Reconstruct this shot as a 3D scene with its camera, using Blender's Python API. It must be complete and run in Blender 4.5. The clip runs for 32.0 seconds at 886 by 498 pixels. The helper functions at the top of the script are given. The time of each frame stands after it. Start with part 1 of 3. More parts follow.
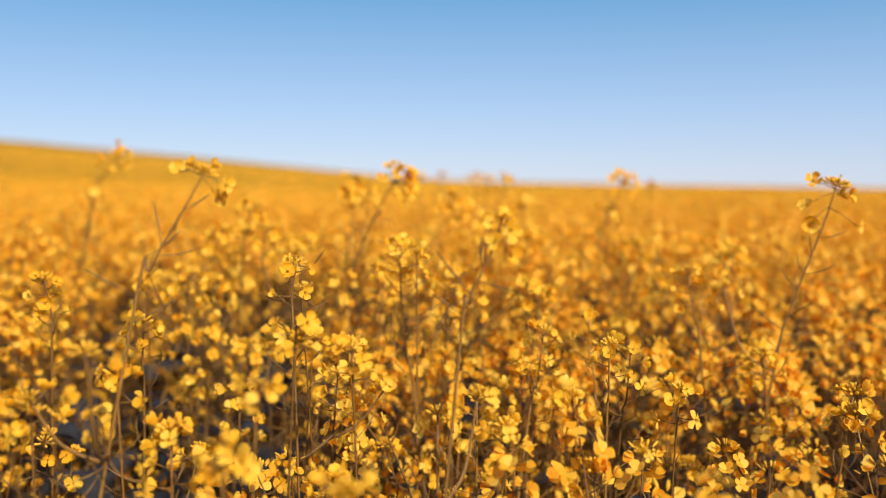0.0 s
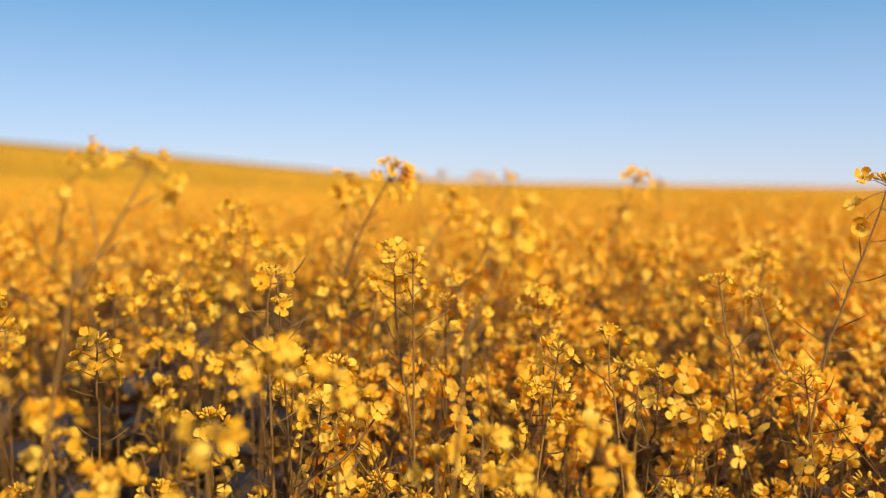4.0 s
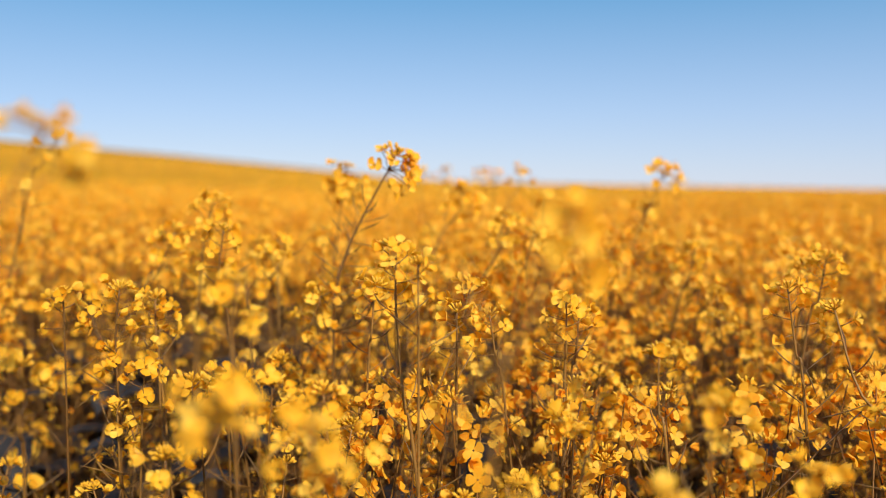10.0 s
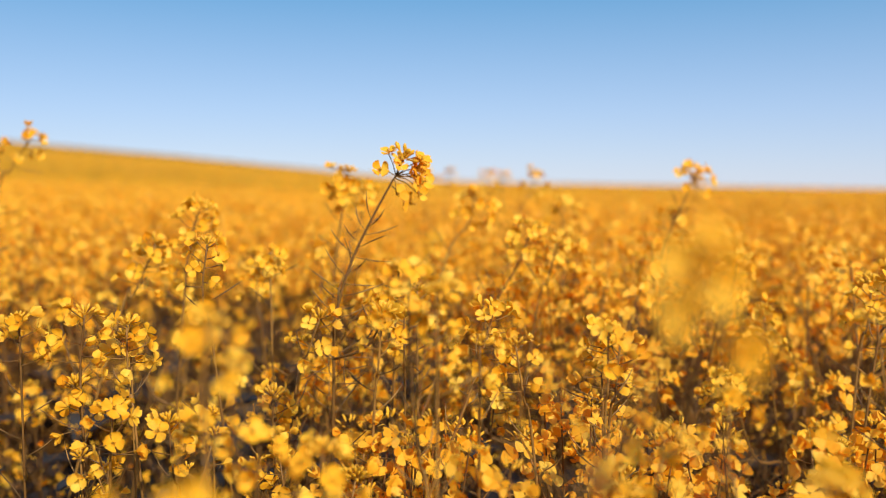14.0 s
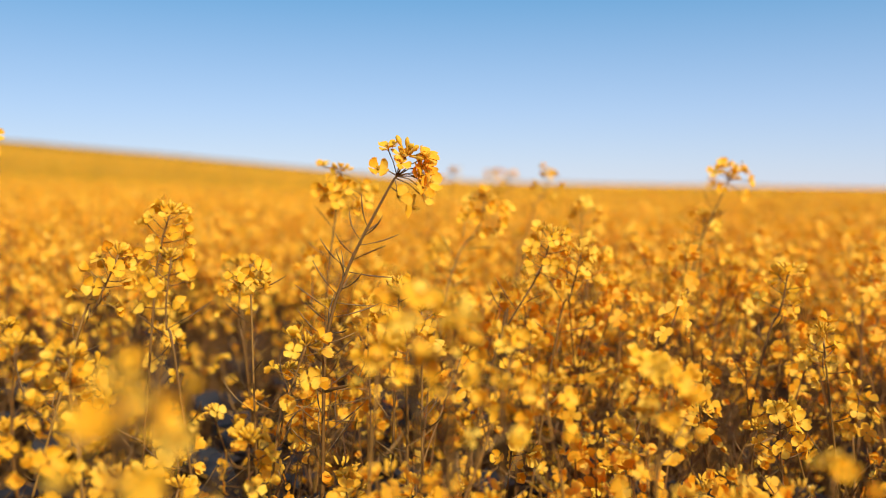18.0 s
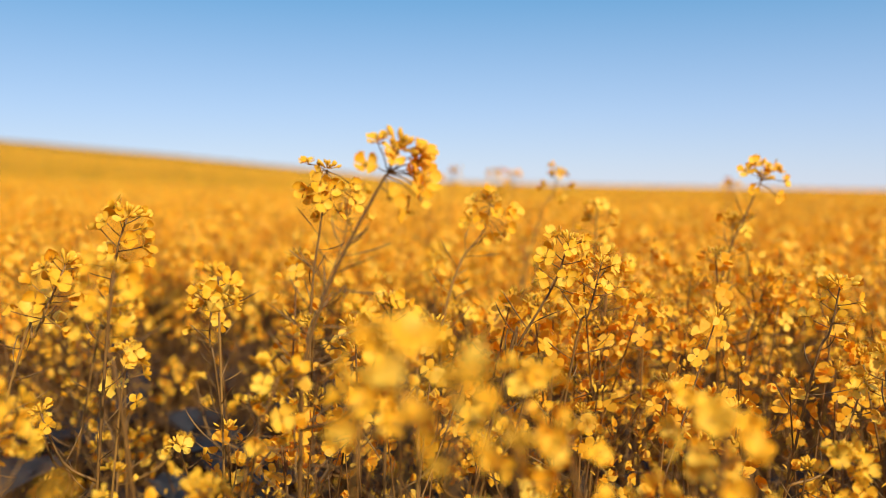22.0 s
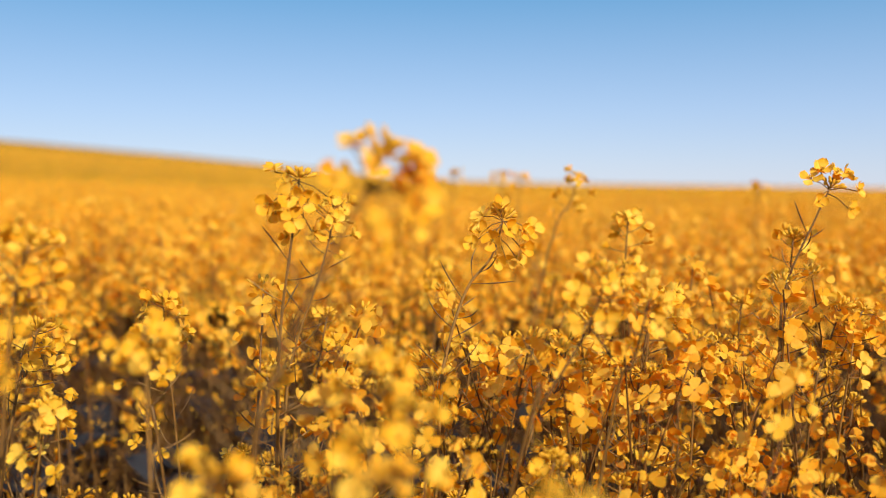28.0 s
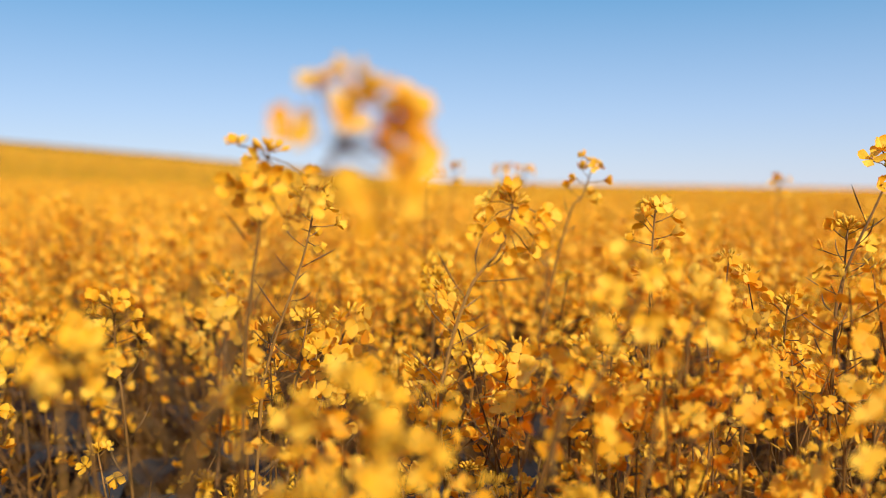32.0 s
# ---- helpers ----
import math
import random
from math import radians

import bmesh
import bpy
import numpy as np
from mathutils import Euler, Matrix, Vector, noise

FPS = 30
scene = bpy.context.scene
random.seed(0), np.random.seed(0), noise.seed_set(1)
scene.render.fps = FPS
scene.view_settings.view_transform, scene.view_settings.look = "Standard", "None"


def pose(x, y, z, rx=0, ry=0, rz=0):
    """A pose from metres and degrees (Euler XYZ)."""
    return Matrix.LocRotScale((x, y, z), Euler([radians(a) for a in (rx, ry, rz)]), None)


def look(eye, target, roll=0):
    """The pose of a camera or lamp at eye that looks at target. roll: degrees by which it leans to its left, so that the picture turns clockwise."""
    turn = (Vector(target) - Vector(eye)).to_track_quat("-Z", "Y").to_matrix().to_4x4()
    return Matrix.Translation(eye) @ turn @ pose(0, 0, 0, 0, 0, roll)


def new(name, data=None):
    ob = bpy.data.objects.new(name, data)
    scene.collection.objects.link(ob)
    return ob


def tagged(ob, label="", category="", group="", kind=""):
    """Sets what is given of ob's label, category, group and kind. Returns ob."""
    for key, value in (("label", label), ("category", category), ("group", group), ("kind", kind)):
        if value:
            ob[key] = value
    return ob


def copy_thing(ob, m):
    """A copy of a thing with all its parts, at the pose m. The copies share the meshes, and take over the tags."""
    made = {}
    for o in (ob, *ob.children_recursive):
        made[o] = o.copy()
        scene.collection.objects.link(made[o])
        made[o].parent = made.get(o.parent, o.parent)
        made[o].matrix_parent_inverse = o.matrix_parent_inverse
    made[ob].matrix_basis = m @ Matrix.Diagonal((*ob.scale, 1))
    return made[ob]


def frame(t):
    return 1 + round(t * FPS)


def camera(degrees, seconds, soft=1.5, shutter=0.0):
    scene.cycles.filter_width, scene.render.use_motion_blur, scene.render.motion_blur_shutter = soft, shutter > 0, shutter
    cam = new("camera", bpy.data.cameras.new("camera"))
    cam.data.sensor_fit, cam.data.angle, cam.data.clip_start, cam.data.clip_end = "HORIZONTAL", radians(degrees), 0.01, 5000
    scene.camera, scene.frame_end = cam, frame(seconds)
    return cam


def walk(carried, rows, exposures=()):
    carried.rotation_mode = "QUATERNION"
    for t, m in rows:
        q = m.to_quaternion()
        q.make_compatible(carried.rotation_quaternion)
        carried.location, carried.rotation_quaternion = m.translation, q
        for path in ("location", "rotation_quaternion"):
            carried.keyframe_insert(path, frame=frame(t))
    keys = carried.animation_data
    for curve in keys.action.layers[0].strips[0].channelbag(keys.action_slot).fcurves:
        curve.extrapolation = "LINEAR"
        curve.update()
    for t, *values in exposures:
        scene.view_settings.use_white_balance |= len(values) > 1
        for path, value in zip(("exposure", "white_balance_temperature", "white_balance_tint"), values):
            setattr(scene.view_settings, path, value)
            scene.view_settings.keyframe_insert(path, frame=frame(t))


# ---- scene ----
cam = camera(53.2, 32.0, soft=0.8)
cam.data.dof.use_dof = True
cam.data.dof.focus_distance = 0.83
cam.data.dof.aperture_fstop = 2.75
PATH = [
    (0, (0.0000, 0.0000, 1.3000), (-0.0020, 1.9959, 1.1720), 0.00),
    (0.5, (0.0000, 0.0158, 1.2993), (-0.0020, 2.0117, 1.1713), 0.00),
    (1, (0.0007, 0.0317, 1.2993), (-0.0013, 2.0276, 1.1723), 0.00),
    (1.5, (0.0014, 0.0490, 1.3014), (-0.0006, 2.0449, 1.1734), -0.10),
    (2, (0.0007, 0.0655, 1.3022), (-0.0013, 2.0615, 1.1752), -0.10),
    (2.5, (0.0007, 0.0821, 1.3022), (-0.0023, 2.0780, 1.1752), -0.20),
    (3, (0.0007, 0.0965, 1.3007), (-0.0013, 2.0924, 1.1737), -0.20),
    (3.5, (0.0007, 0.1102, 1.2993), (-0.0013, 2.1061, 1.1713), -0.10),
    (5.5, (-0.0036, 0.1584, 1.2971), (-0.0056, 2.1544, 1.1701), -0.10),
    (6, (-0.0022, 0.1706, 1.2964), (-0.0052, 2.1666, 1.1693), 0.00),
    (6.5, (-0.0014, 0.1843, 1.2964), (-0.0034, 2.1802, 1.1683), 0.00),
    (7, (-0.0014, 0.1973, 1.2957), (-0.0044, 2.1932, 1.1677), 0.00),
    (7.5, (-0.0029, 0.2088, 1.2971), (-0.0049, 2.2047, 1.1691), 0.10),
    (8, (-0.0043, 0.2239, 1.2964), (-0.0063, 2.2198, 1.1684), 0.10),
    (8.5, (-0.0058, 0.2398, 1.2950), (-0.0078, 2.2357, 1.1669), 0.10),
    (9, (-0.0072, 0.2549, 1.2928), (-0.0092, 2.2508, 1.1648), 0.00),
    (9.5, (-0.0086, 0.2729, 1.2906), (-0.0116, 2.2688, 1.1626), 0.10),
    (10, (-0.0101, 0.2887, 1.2885), (-0.0121, 2.2847, 1.1615), 0.10),
    (10.5, (-0.0130, 0.3067, 1.2863), (-0.0140, 2.3027, 1.1593), 0.10),
    (11, (-0.0144, 0.3240, 1.2863), (-0.0164, 2.3200, 1.1593), 0.10),
    (11.5, (-0.0166, 0.3427, 1.2899), (-0.0186, 2.3386, 1.1619), 0.00),
    (12, (-0.0180, 0.3586, 1.2921), (-0.0200, 2.3545, 1.1651), 0.10),
    (12.5, (-0.0202, 0.3737, 1.2935), (-0.0212, 2.3696, 1.1655), 0.10),
    (13, (-0.0216, 0.3881, 1.2950), (-0.0236, 2.3840, 1.1670), 0.10),
    (13.5, (-0.0245, 0.4025, 1.2957), (-0.0265, 2.3984, 1.1687), 0.00),
    (14, (-0.0266, 0.4183, 1.2971), (-0.0276, 2.4143, 1.1701), 0.00),
    (14.5, (-0.0281, 0.4342, 1.2986), (-0.0291, 2.4301, 1.1716), 0.00),
    (16.5, (-0.0317, 0.5062, 1.2993), (-0.0337, 2.5021, 1.1713), 0.00),
    (17, (-0.0331, 0.5242, 1.3000), (-0.0341, 2.5201, 1.1720), 0.00),
    (17.5, (-0.0346, 0.5443, 1.3000), (-0.0356, 2.5402, 1.1720), 0.00),
    (18, (-0.0346, 0.5616, 1.3000), (-0.0366, 2.5575, 1.1720), 0.00),
    (18.5, (-0.0360, 0.5803, 1.3000), (-0.0370, 2.5762, 1.1720), 0.00),
    (19, (-0.0360, 0.5954, 1.3007), (-0.0380, 2.5913, 1.1727), 0.00),
    (19.5, (-0.0367, 0.6113, 1.3007), (-0.0387, 2.6072, 1.1727), 0.00),
    (20, (-0.0367, 0.6257, 1.3000), (-0.0387, 2.6216, 1.1720), 0.00),
    (20.5, (-0.0360, 0.6444, 1.2978), (-0.0370, 2.6404, 1.1708), 0.00),
    (21, (-0.0346, 0.6638, 1.2957), (-0.0366, 2.6598, 1.1687), 0.00),
    (21.5, (-0.0331, 0.6775, 1.2971), (-0.0351, 2.6735, 1.1701), 0.00),
    (22, (-0.0346, 0.6883, 1.3000), (-0.0366, 2.6843, 1.1740), 0.10),
    (22.5, (-0.0346, 0.7056, 1.3058), (-0.0366, 2.7015, 1.1778), 0.00),
    (23, (-0.0346, 0.7157, 1.3101), (-0.0356, 2.7116, 1.1831), 0.00),
    (23.5, (-0.0324, 0.7351, 1.3115), (-0.0344, 2.7311, 1.1845), 0.10),
    (24, (-0.0317, 0.7502, 1.3122), (-0.0347, 2.7462, 1.1852), 0.10),
    (24.5, (-0.0324, 0.7675, 1.3144), (-0.0344, 2.7635, 1.1874), 0.10),
    (25, (-0.0338, 0.7819, 1.3158), (-0.0348, 2.7779, 1.1888), 0.00),
    (25.5, (-0.0367, 0.7985, 1.3158), (-0.0377, 2.7944, 1.1888), 0.10),
    (27.5, (-0.0374, 0.8654, 1.3151), (-0.0394, 2.8613, 1.1871), 0.00),
    (28, (-0.0360, 0.8813, 1.3137), (-0.0380, 2.8772, 1.1857), 0.00),
    (28.5, (-0.0346, 0.9007, 1.3108), (-0.0366, 2.8966, 1.1828), -0.10),
    (29, (-0.0338, 0.9166, 1.3072), (-0.0358, 2.9125, 1.1792), 0.00),
    (29.5, (-0.0331, 0.9331, 1.3043), (-0.0361, 2.9290, 1.1763), 0.00),
    (30, (-0.0324, 0.9497, 1.3022), (-0.0354, 2.9456, 1.1742), 0.00),
    (30.5, (-0.0331, 0.9648, 1.3000), (-0.0361, 2.9608, 1.1730), 0.00),
    (31, (-0.0346, 0.9785, 1.3000), (-0.0376, 2.9744, 1.1730), 0.00),
    (31.5, (-0.0360, 0.9958, 1.3000), (-0.0380, 2.9917, 1.1720), -0.10),
    (32, (-0.0360, 1.0102, 1.2978), (-0.0370, 3.0061, 1.1708), 0.00),
]
walk(cam, [(t, look(eye, target, roll)) for t, eye, target, roll in PATH])

# ---- light ----
SUN_UP, SUN_ROUND = 30.0, 152.0   # degrees above the horizon; clockwise from straight ahead
world = bpy.data.worlds.new("world")
scene.world = world
world.use_nodes = True
sky = world.node_tree.nodes.new("ShaderNodeTexSky")
sky.sky_type = "NISHITA"
sky.sun_disc = False
sky.sun_elevation, sky.sun_rotation = radians(SUN_UP), radians(SUN_ROUND)
sky.altitude, sky.air_density, sky.dust_density, sky.ozone_density = 600.0, 1.0, 0.3, 4.0
back = world.node_tree.nodes["Background"]
back.inputs["Strength"].default_value = 0.105
wn, wl = world.node_tree.nodes, world.node_tree.links
where, split, fade = wn.new("ShaderNodeTexCoord"), wn.new("ShaderNodeSeparateXYZ"), wn.new("ShaderNodeValToRGB")
wl.new(where.outputs["Generated"], split.inputs[0])
wl.new(split.outputs["Z"], fade.inputs["Fac"])
# clear evening air: pale blue at the skyline, deepening evenly towards the zenith
for place, colour in ((0.0, (6.4, 7.05, 9.0)), (0.09, (4.3, 5.9, 8.8)), (0.21, (1.5, 4.0, 7.1)), (1.0, (0.25, 0.9, 2.6))):
    el = fade.color_ramp.elements.new(place)
    el.color = (*[c / 9.0 for c in colour], 1)
fade.color_ramp.elements.remove(fade.color_ramp.elements[0])
fade.color_ramp.elements.remove(fade.color_ramp.elements[-1])
lift, blend = wn.new("ShaderNodeMixRGB"), wn.new("ShaderNodeMixRGB")
lift.blend_type, lift.inputs[0].default_value, lift.inputs[2].default_value = "MULTIPLY", 1.0, (9.0, 9.0, 9.0, 1)
blend.inputs[0].default_value = 0.7
wl.new(fade.outputs["Color"], lift.inputs[1])
wl.new(sky.outputs[0], blend.inputs[1])
wl.new(lift.outputs[0], blend.inputs[2])
wl.new(blend.outputs[0], back.inputs["Color"])

sun = new("sun", bpy.data.lights.new("sun", "SUN"))
sun.data.energy, sun.data.angle, sun.data.color = 5.0, radians(0.6), (1.0, 0.83, 0.57)
a, e = radians(SUN_ROUND), radians(SUN_UP)
TO_SUN = Vector((math.sin(a) * math.cos(e), math.cos(a) * math.cos(e), math.sin(e)))
sun.matrix_world = look((0, 0, 30), Vector((0, 0, 30)) - TO_SUN)


# ---- materials ----
def material(name, stops, rough, scale, bump=0.0, bump_scale=300.0, through_share=0.0, island=False, tint=None, spec=0.3):
    """A surface whose colour wanders between stops by noise at two scales and by the piece's own random number."""
    m = bpy.data.materials.new(name)
    m.use_nodes = True
    nt = m.node_tree
    n, ln = nt.nodes, nt.links
    bsdf = n["Principled BSDF"]
    bsdf.inputs["Roughness"].default_value = rough
    bsdf.inputs["Specular IOR Level"].default_value = spec
    place = n.new("ShaderNodeTexCoord")
    big, small = n.new("ShaderNodeTexNoise"), n.new("ShaderNodeTexNoise")
    for node, s, d in ((big, scale, 3), (small, scale * 7, 4)):
        node.inputs["Scale"].default_value, node.inputs["Detail"].default_value = s, d
        ln.new(place.outputs["Object"], node.inputs["Vector"])
    add = n.new("ShaderNodeMath")
    add.operation = "ADD"
    ln.new(big.outputs["Fac"], add.inputs[0])
    ln.new(small.outputs["Fac"], add.inputs[1])
    own = n.new("ShaderNodeNewGeometry") if island else n.new("ShaderNodeObjectInfo")
    own_out = own.outputs["Random Per Island"] if island else own.outputs["Random"]
    mix = n.new("ShaderNodeMath")
    mix.operation = "MULTIPLY_ADD"
    ln.new(own_out, mix.inputs[0])
    mix.inputs[1].default_value = 0.9
    ln.new(add.outputs[0], mix.inputs[2])
    fit_range = n.new("ShaderNodeMapRange")
    fit_range.inputs["From Min"].default_value, fit_range.inputs["From Max"].default_value = 0.75, 2.15
    ln.new(mix.outputs[0], fit_range.inputs["Value"])
    ramp = n.new("ShaderNodeValToRGB")
    while len(ramp.color_ramp.elements) < len(stops):
        ramp.color_ramp.elements.new(0.5)
    for i, (el, c) in enumerate(zip(ramp.color_ramp.elements, stops)):
        el.position, el.color = i / (len(stops) - 1), (*c, 1)
    ln.new(fit_range.outputs[0], ramp.inputs["Fac"])
    ln.new(ramp.outputs["Color"], bsdf.inputs["Base Color"])
    if bump:
        grain, relief = n.new("ShaderNodeTexNoise"), n.new("ShaderNodeBump")
        grain.inputs["Scale"].default_value = bump_scale
        ln.new(place.outputs["Object"], grain.inputs["Vector"])
        ln.new(grain.outputs["Fac"], relief.inputs["Height"])
        relief.inputs["Strength"].default_value, relief.inputs["Distance"].default_value = bump, 0.4 / bump_scale
        ln.new(relief.outputs["Normal"], bsdf.inputs["Normal"])
    if through_share:
        glow, both = n.new("ShaderNodeBsdfTranslucent"), n.new("ShaderNodeMixShader")
        deep = n.new("ShaderNodeMixRGB")
        deep.blend_type, deep.inputs[0].default_value = "MULTIPLY", 1.0
        deep.inputs[2].default_value = (*(tint or (1, 1, 1)), 1)
        ln.new(ramp.outputs["Color"], deep.inputs[1])
        ln.new(deep.outputs[0], glow.inputs["Color"])
        both.inputs[0].default_value = through_share
        ln.new(bsdf.outputs[0], both.inputs[1])
        ln.new(glow.outputs[0], both.inputs[2])
        ln.new(both.outputs[0], n["Material Output"].inputs["Surface"])
    return m


PETAL_STOPS = [(0.88, 0.39, 0.012), (0.95, 0.55, 0.035), (0.97, 0.70, 0.12)]
petal_mat = material("petal", [(0.90, 0.43, 0.014), (0.95, 0.58, 0.04), (0.97, 0.71, 0.125)], 0.55, 60, 0.25, 900, 0.31, tint=(1.0, 0.53, 0.06))
petal_stuff_mat = material("petal_many", PETAL_STOPS, 0.55, 60, 0.0, 900, 0.39, island=True, tint=(1.0, 0.42, 0.035))
# far petals coloured darker: the shaded parts of each spray are mixed in
petal_far_shaded_mat = material("petal_far_shaded", [(0.78, 0.34, 0.011), (0.86, 0.475, 0.03), (0.90, 0.61, 0.09)], 0.6, 60, 0.0, 900, 0.15, island=True, tint=(1.0, 0.45, 0.05))
BUD_STOPS = [(0.52, 0.29, 0.02), (0.72, 0.40, 0.025), (0.86, 0.50, 0.05)]
bud_mat = material("bud", BUD_STOPS, 0.5, 120, 0.2, 700)
bud_stuff_mat = material("bud_many", BUD_STOPS, 0.5, 120, 0.0, 700, island=True)
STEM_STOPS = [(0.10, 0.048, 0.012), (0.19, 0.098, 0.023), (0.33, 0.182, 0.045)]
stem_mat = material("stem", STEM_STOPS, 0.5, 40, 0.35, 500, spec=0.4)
# massed stems darker and redder than stem_mat, with the gaps' shade in their colour
stem_shaded_mat = material("stem_many_shaded", [(0.07, 0.031, 0.008), (0.16, 0.075, 0.016), (0.30, 0.155, 0.035)], 0.5, 40, 0.0, 500, island=True, spec=0.4)
POD_STOPS = [(0.05, 0.028, 0.012), (0.14, 0.076, 0.021), (0.32, 0.185, 0.052)]
pod_mat = material("pod", POD_STOPS, 0.5, 60, 0.2, 600, spec=0.4)
heart_mat = material("flower_heart", [(0.45, 0.25, 0.02), (0.70, 0.42, 0.03)], 0.6, 200)
# bluish near-black: the shade in the crop's gaps is put into the leaf colour
shaded_leaf_mat = material("leaf", [(0.012, 0.014, 0.022), (0.026, 0.028, 0.038), (0.050, 0.050, 0.055)], 0.5, 30, 0.3, 200, 0.2, island=True)
soil_mat = material("soil", [(0.020, 0.016, 0.013), (0.045, 0.034, 0.025), (0.075, 0.056, 0.04)], 0.95, 1.5, 0.8, 30)
canopy_mat = material("far_crop", [(0.17, 0.077, 0.009), (0.34, 0.174, 0.010), (0.43, 0.234, 0.014), (0.51, 0.302, 0.022)], 0.85, 0.9, 0.8, 25, spec=0.03)

# ---- the lie of the land ----
SLOPE_AT = np.radians([-180, -60, -26.5, -22.0, -17.2, -12.1, -6.7, -3.1, -0.1, 4.2, 11.3, 18.1, 26.5, 60, 180])
SLOPE = np.radians([3.0, 5.2, 3.23, 2.86, 2.49, 2.0, 1.47, 1.07, 0.88, 0.74, 0.59, 0.47, 0.30, 0.0, 3.0])
HILL_FROM, HILL_TOP = 12.0, 260.0


def land(x, y):
    """Height of the ground."""
    x, y = np.asarray(x, float), np.asarray(y, float)
    r, round_ = np.hypot(x, y), np.arctan2(x, y)
    rise = np.tan(np.interp(round_, SLOPE_AT, SLOPE))
    d = 5.0 * np.log1p(np.exp(np.clip((np.minimum(r, HILL_TOP) - HILL_FROM) / 5.0, -30, 60)))
    return rise * d - 0.03 * np.maximum(r - HILL_TOP, 0) + 0.10 * np.clip((r - 4) / 20, 0, 1)


def ring_sheet(name, radii, spokes, lift, rough, mat):
    """A sheet of rings round the start of the walk."""
    rng = np.random.default_rng(5)
    ang = np.linspace(-np.pi, np.pi, spokes, endpoint=False)
    R, A = np.meshgrid(radii, ang, indexing="ij")
    X, Y = R * np.sin(A), R * np.cos(A)
    Z = land(X, Y) + lift + rough * rng.normal(size=X.shape) * np.clip(R / 20, 0.15, 1.0)
    n = len(radii)
    i, j = np.meshgrid(np.arange(n - 1), np.arange(spokes), indexing="ij")
    k = (j + 1) % spokes
    quads = np.stack([i * spokes + j, (i + 1) * spokes + j, (i + 1) * spokes + k, i * spokes + k], -1).reshape(-1, 4)
    return big_mesh(name, np.stack([X, Y, Z], -1).reshape(-1, 3), [quads[:, ::-1]], [np.zeros(len(quads), int)], [mat], True)


def big_mesh(name, verts, faces, slots, mats, smooth=False):
    """One mesh object out of arrays: faces as blocks of triangles and quads."""
    me = bpy.data.meshes.new(name)
    loops = np.concatenate([f.reshape(-1) for f in faces])
    sizes = np.concatenate([np.full(len(f), f.shape[1]) for f in faces])
    me.vertices.add(len(verts))
    me.vertices.foreach_set("co", np.ascontiguousarray(verts, np.float32).reshape(-1))
    me.loops.add(len(loops))
    me.loops.foreach_set("vertex_index", loops.astype(np.int32))
    me.polygons.add(len(sizes))
    me.polygons.foreach_set("loop_start", np.concatenate([[0], np.cumsum(sizes)[:-1]]).astype(np.int32))
    me.polygons.foreach_set("material_index", np.concatenate(slots).astype(np.int32))
    me.polygons.foreach_set("use_smooth", np.full(len(sizes), smooth))
    for m in mats:
        me.materials.append(m)
    me.update(calc_edges=True)
    me.validate()
    return new(name, me)


ground = ring_sheet("ground", np.concatenate([[0.01], np.geomspace(0.4, 255, 90), np.geomspace(262, 4000, 30)]), 180, 0.0, 0.01, soil_mat)
tagged(ground, "dark bare soil of the sloping field under the crop", "ground", kind="structure")


# ---- the pieces of a plant ----
def part(name, me, parent, m=None, label=""):
    ob = new(name, me)
    ob.parent = parent
    if m is not None:
        ob.matrix_basis = m
    return tagged(ob, label)


def mesh_of(name, bm, mat, smooth=True):
    me = bpy.data.meshes.new(name)
    for f in bm.faces:
        f.smooth = smooth
    bm.to_mesh(me)
    bm.free()
    me.materials.append(mat)
    return me


def tube(bm, pts, radii, sides=6):
    """A closed, tapering tube along points."""
    rings = []
    for i, p in enumerate(pts):
        d = (pts[min(i + 1, len(pts) - 1)] - pts[max(i - 1, 0)]).normalized()
        u = d.cross(Vector((0.31, 0.95, 0.05))).normalized()
        v = d.cross(u)
        rings.append([bm.verts.new(p + radii[i] * (math.cos(q) * u + math.sin(q) * v)) for q in (2 * math.pi * k / sides for k in range(sides))])
    for r0, r1 in zip(rings, rings[1:]):
        for k in range(sides):
            bm.faces.new((r0[k], r0[(k + 1) % sides], r1[(k + 1) % sides], r1[k]))
    bm.faces.new(rings[0][::-1])
    bm.faces.new(rings[-1])


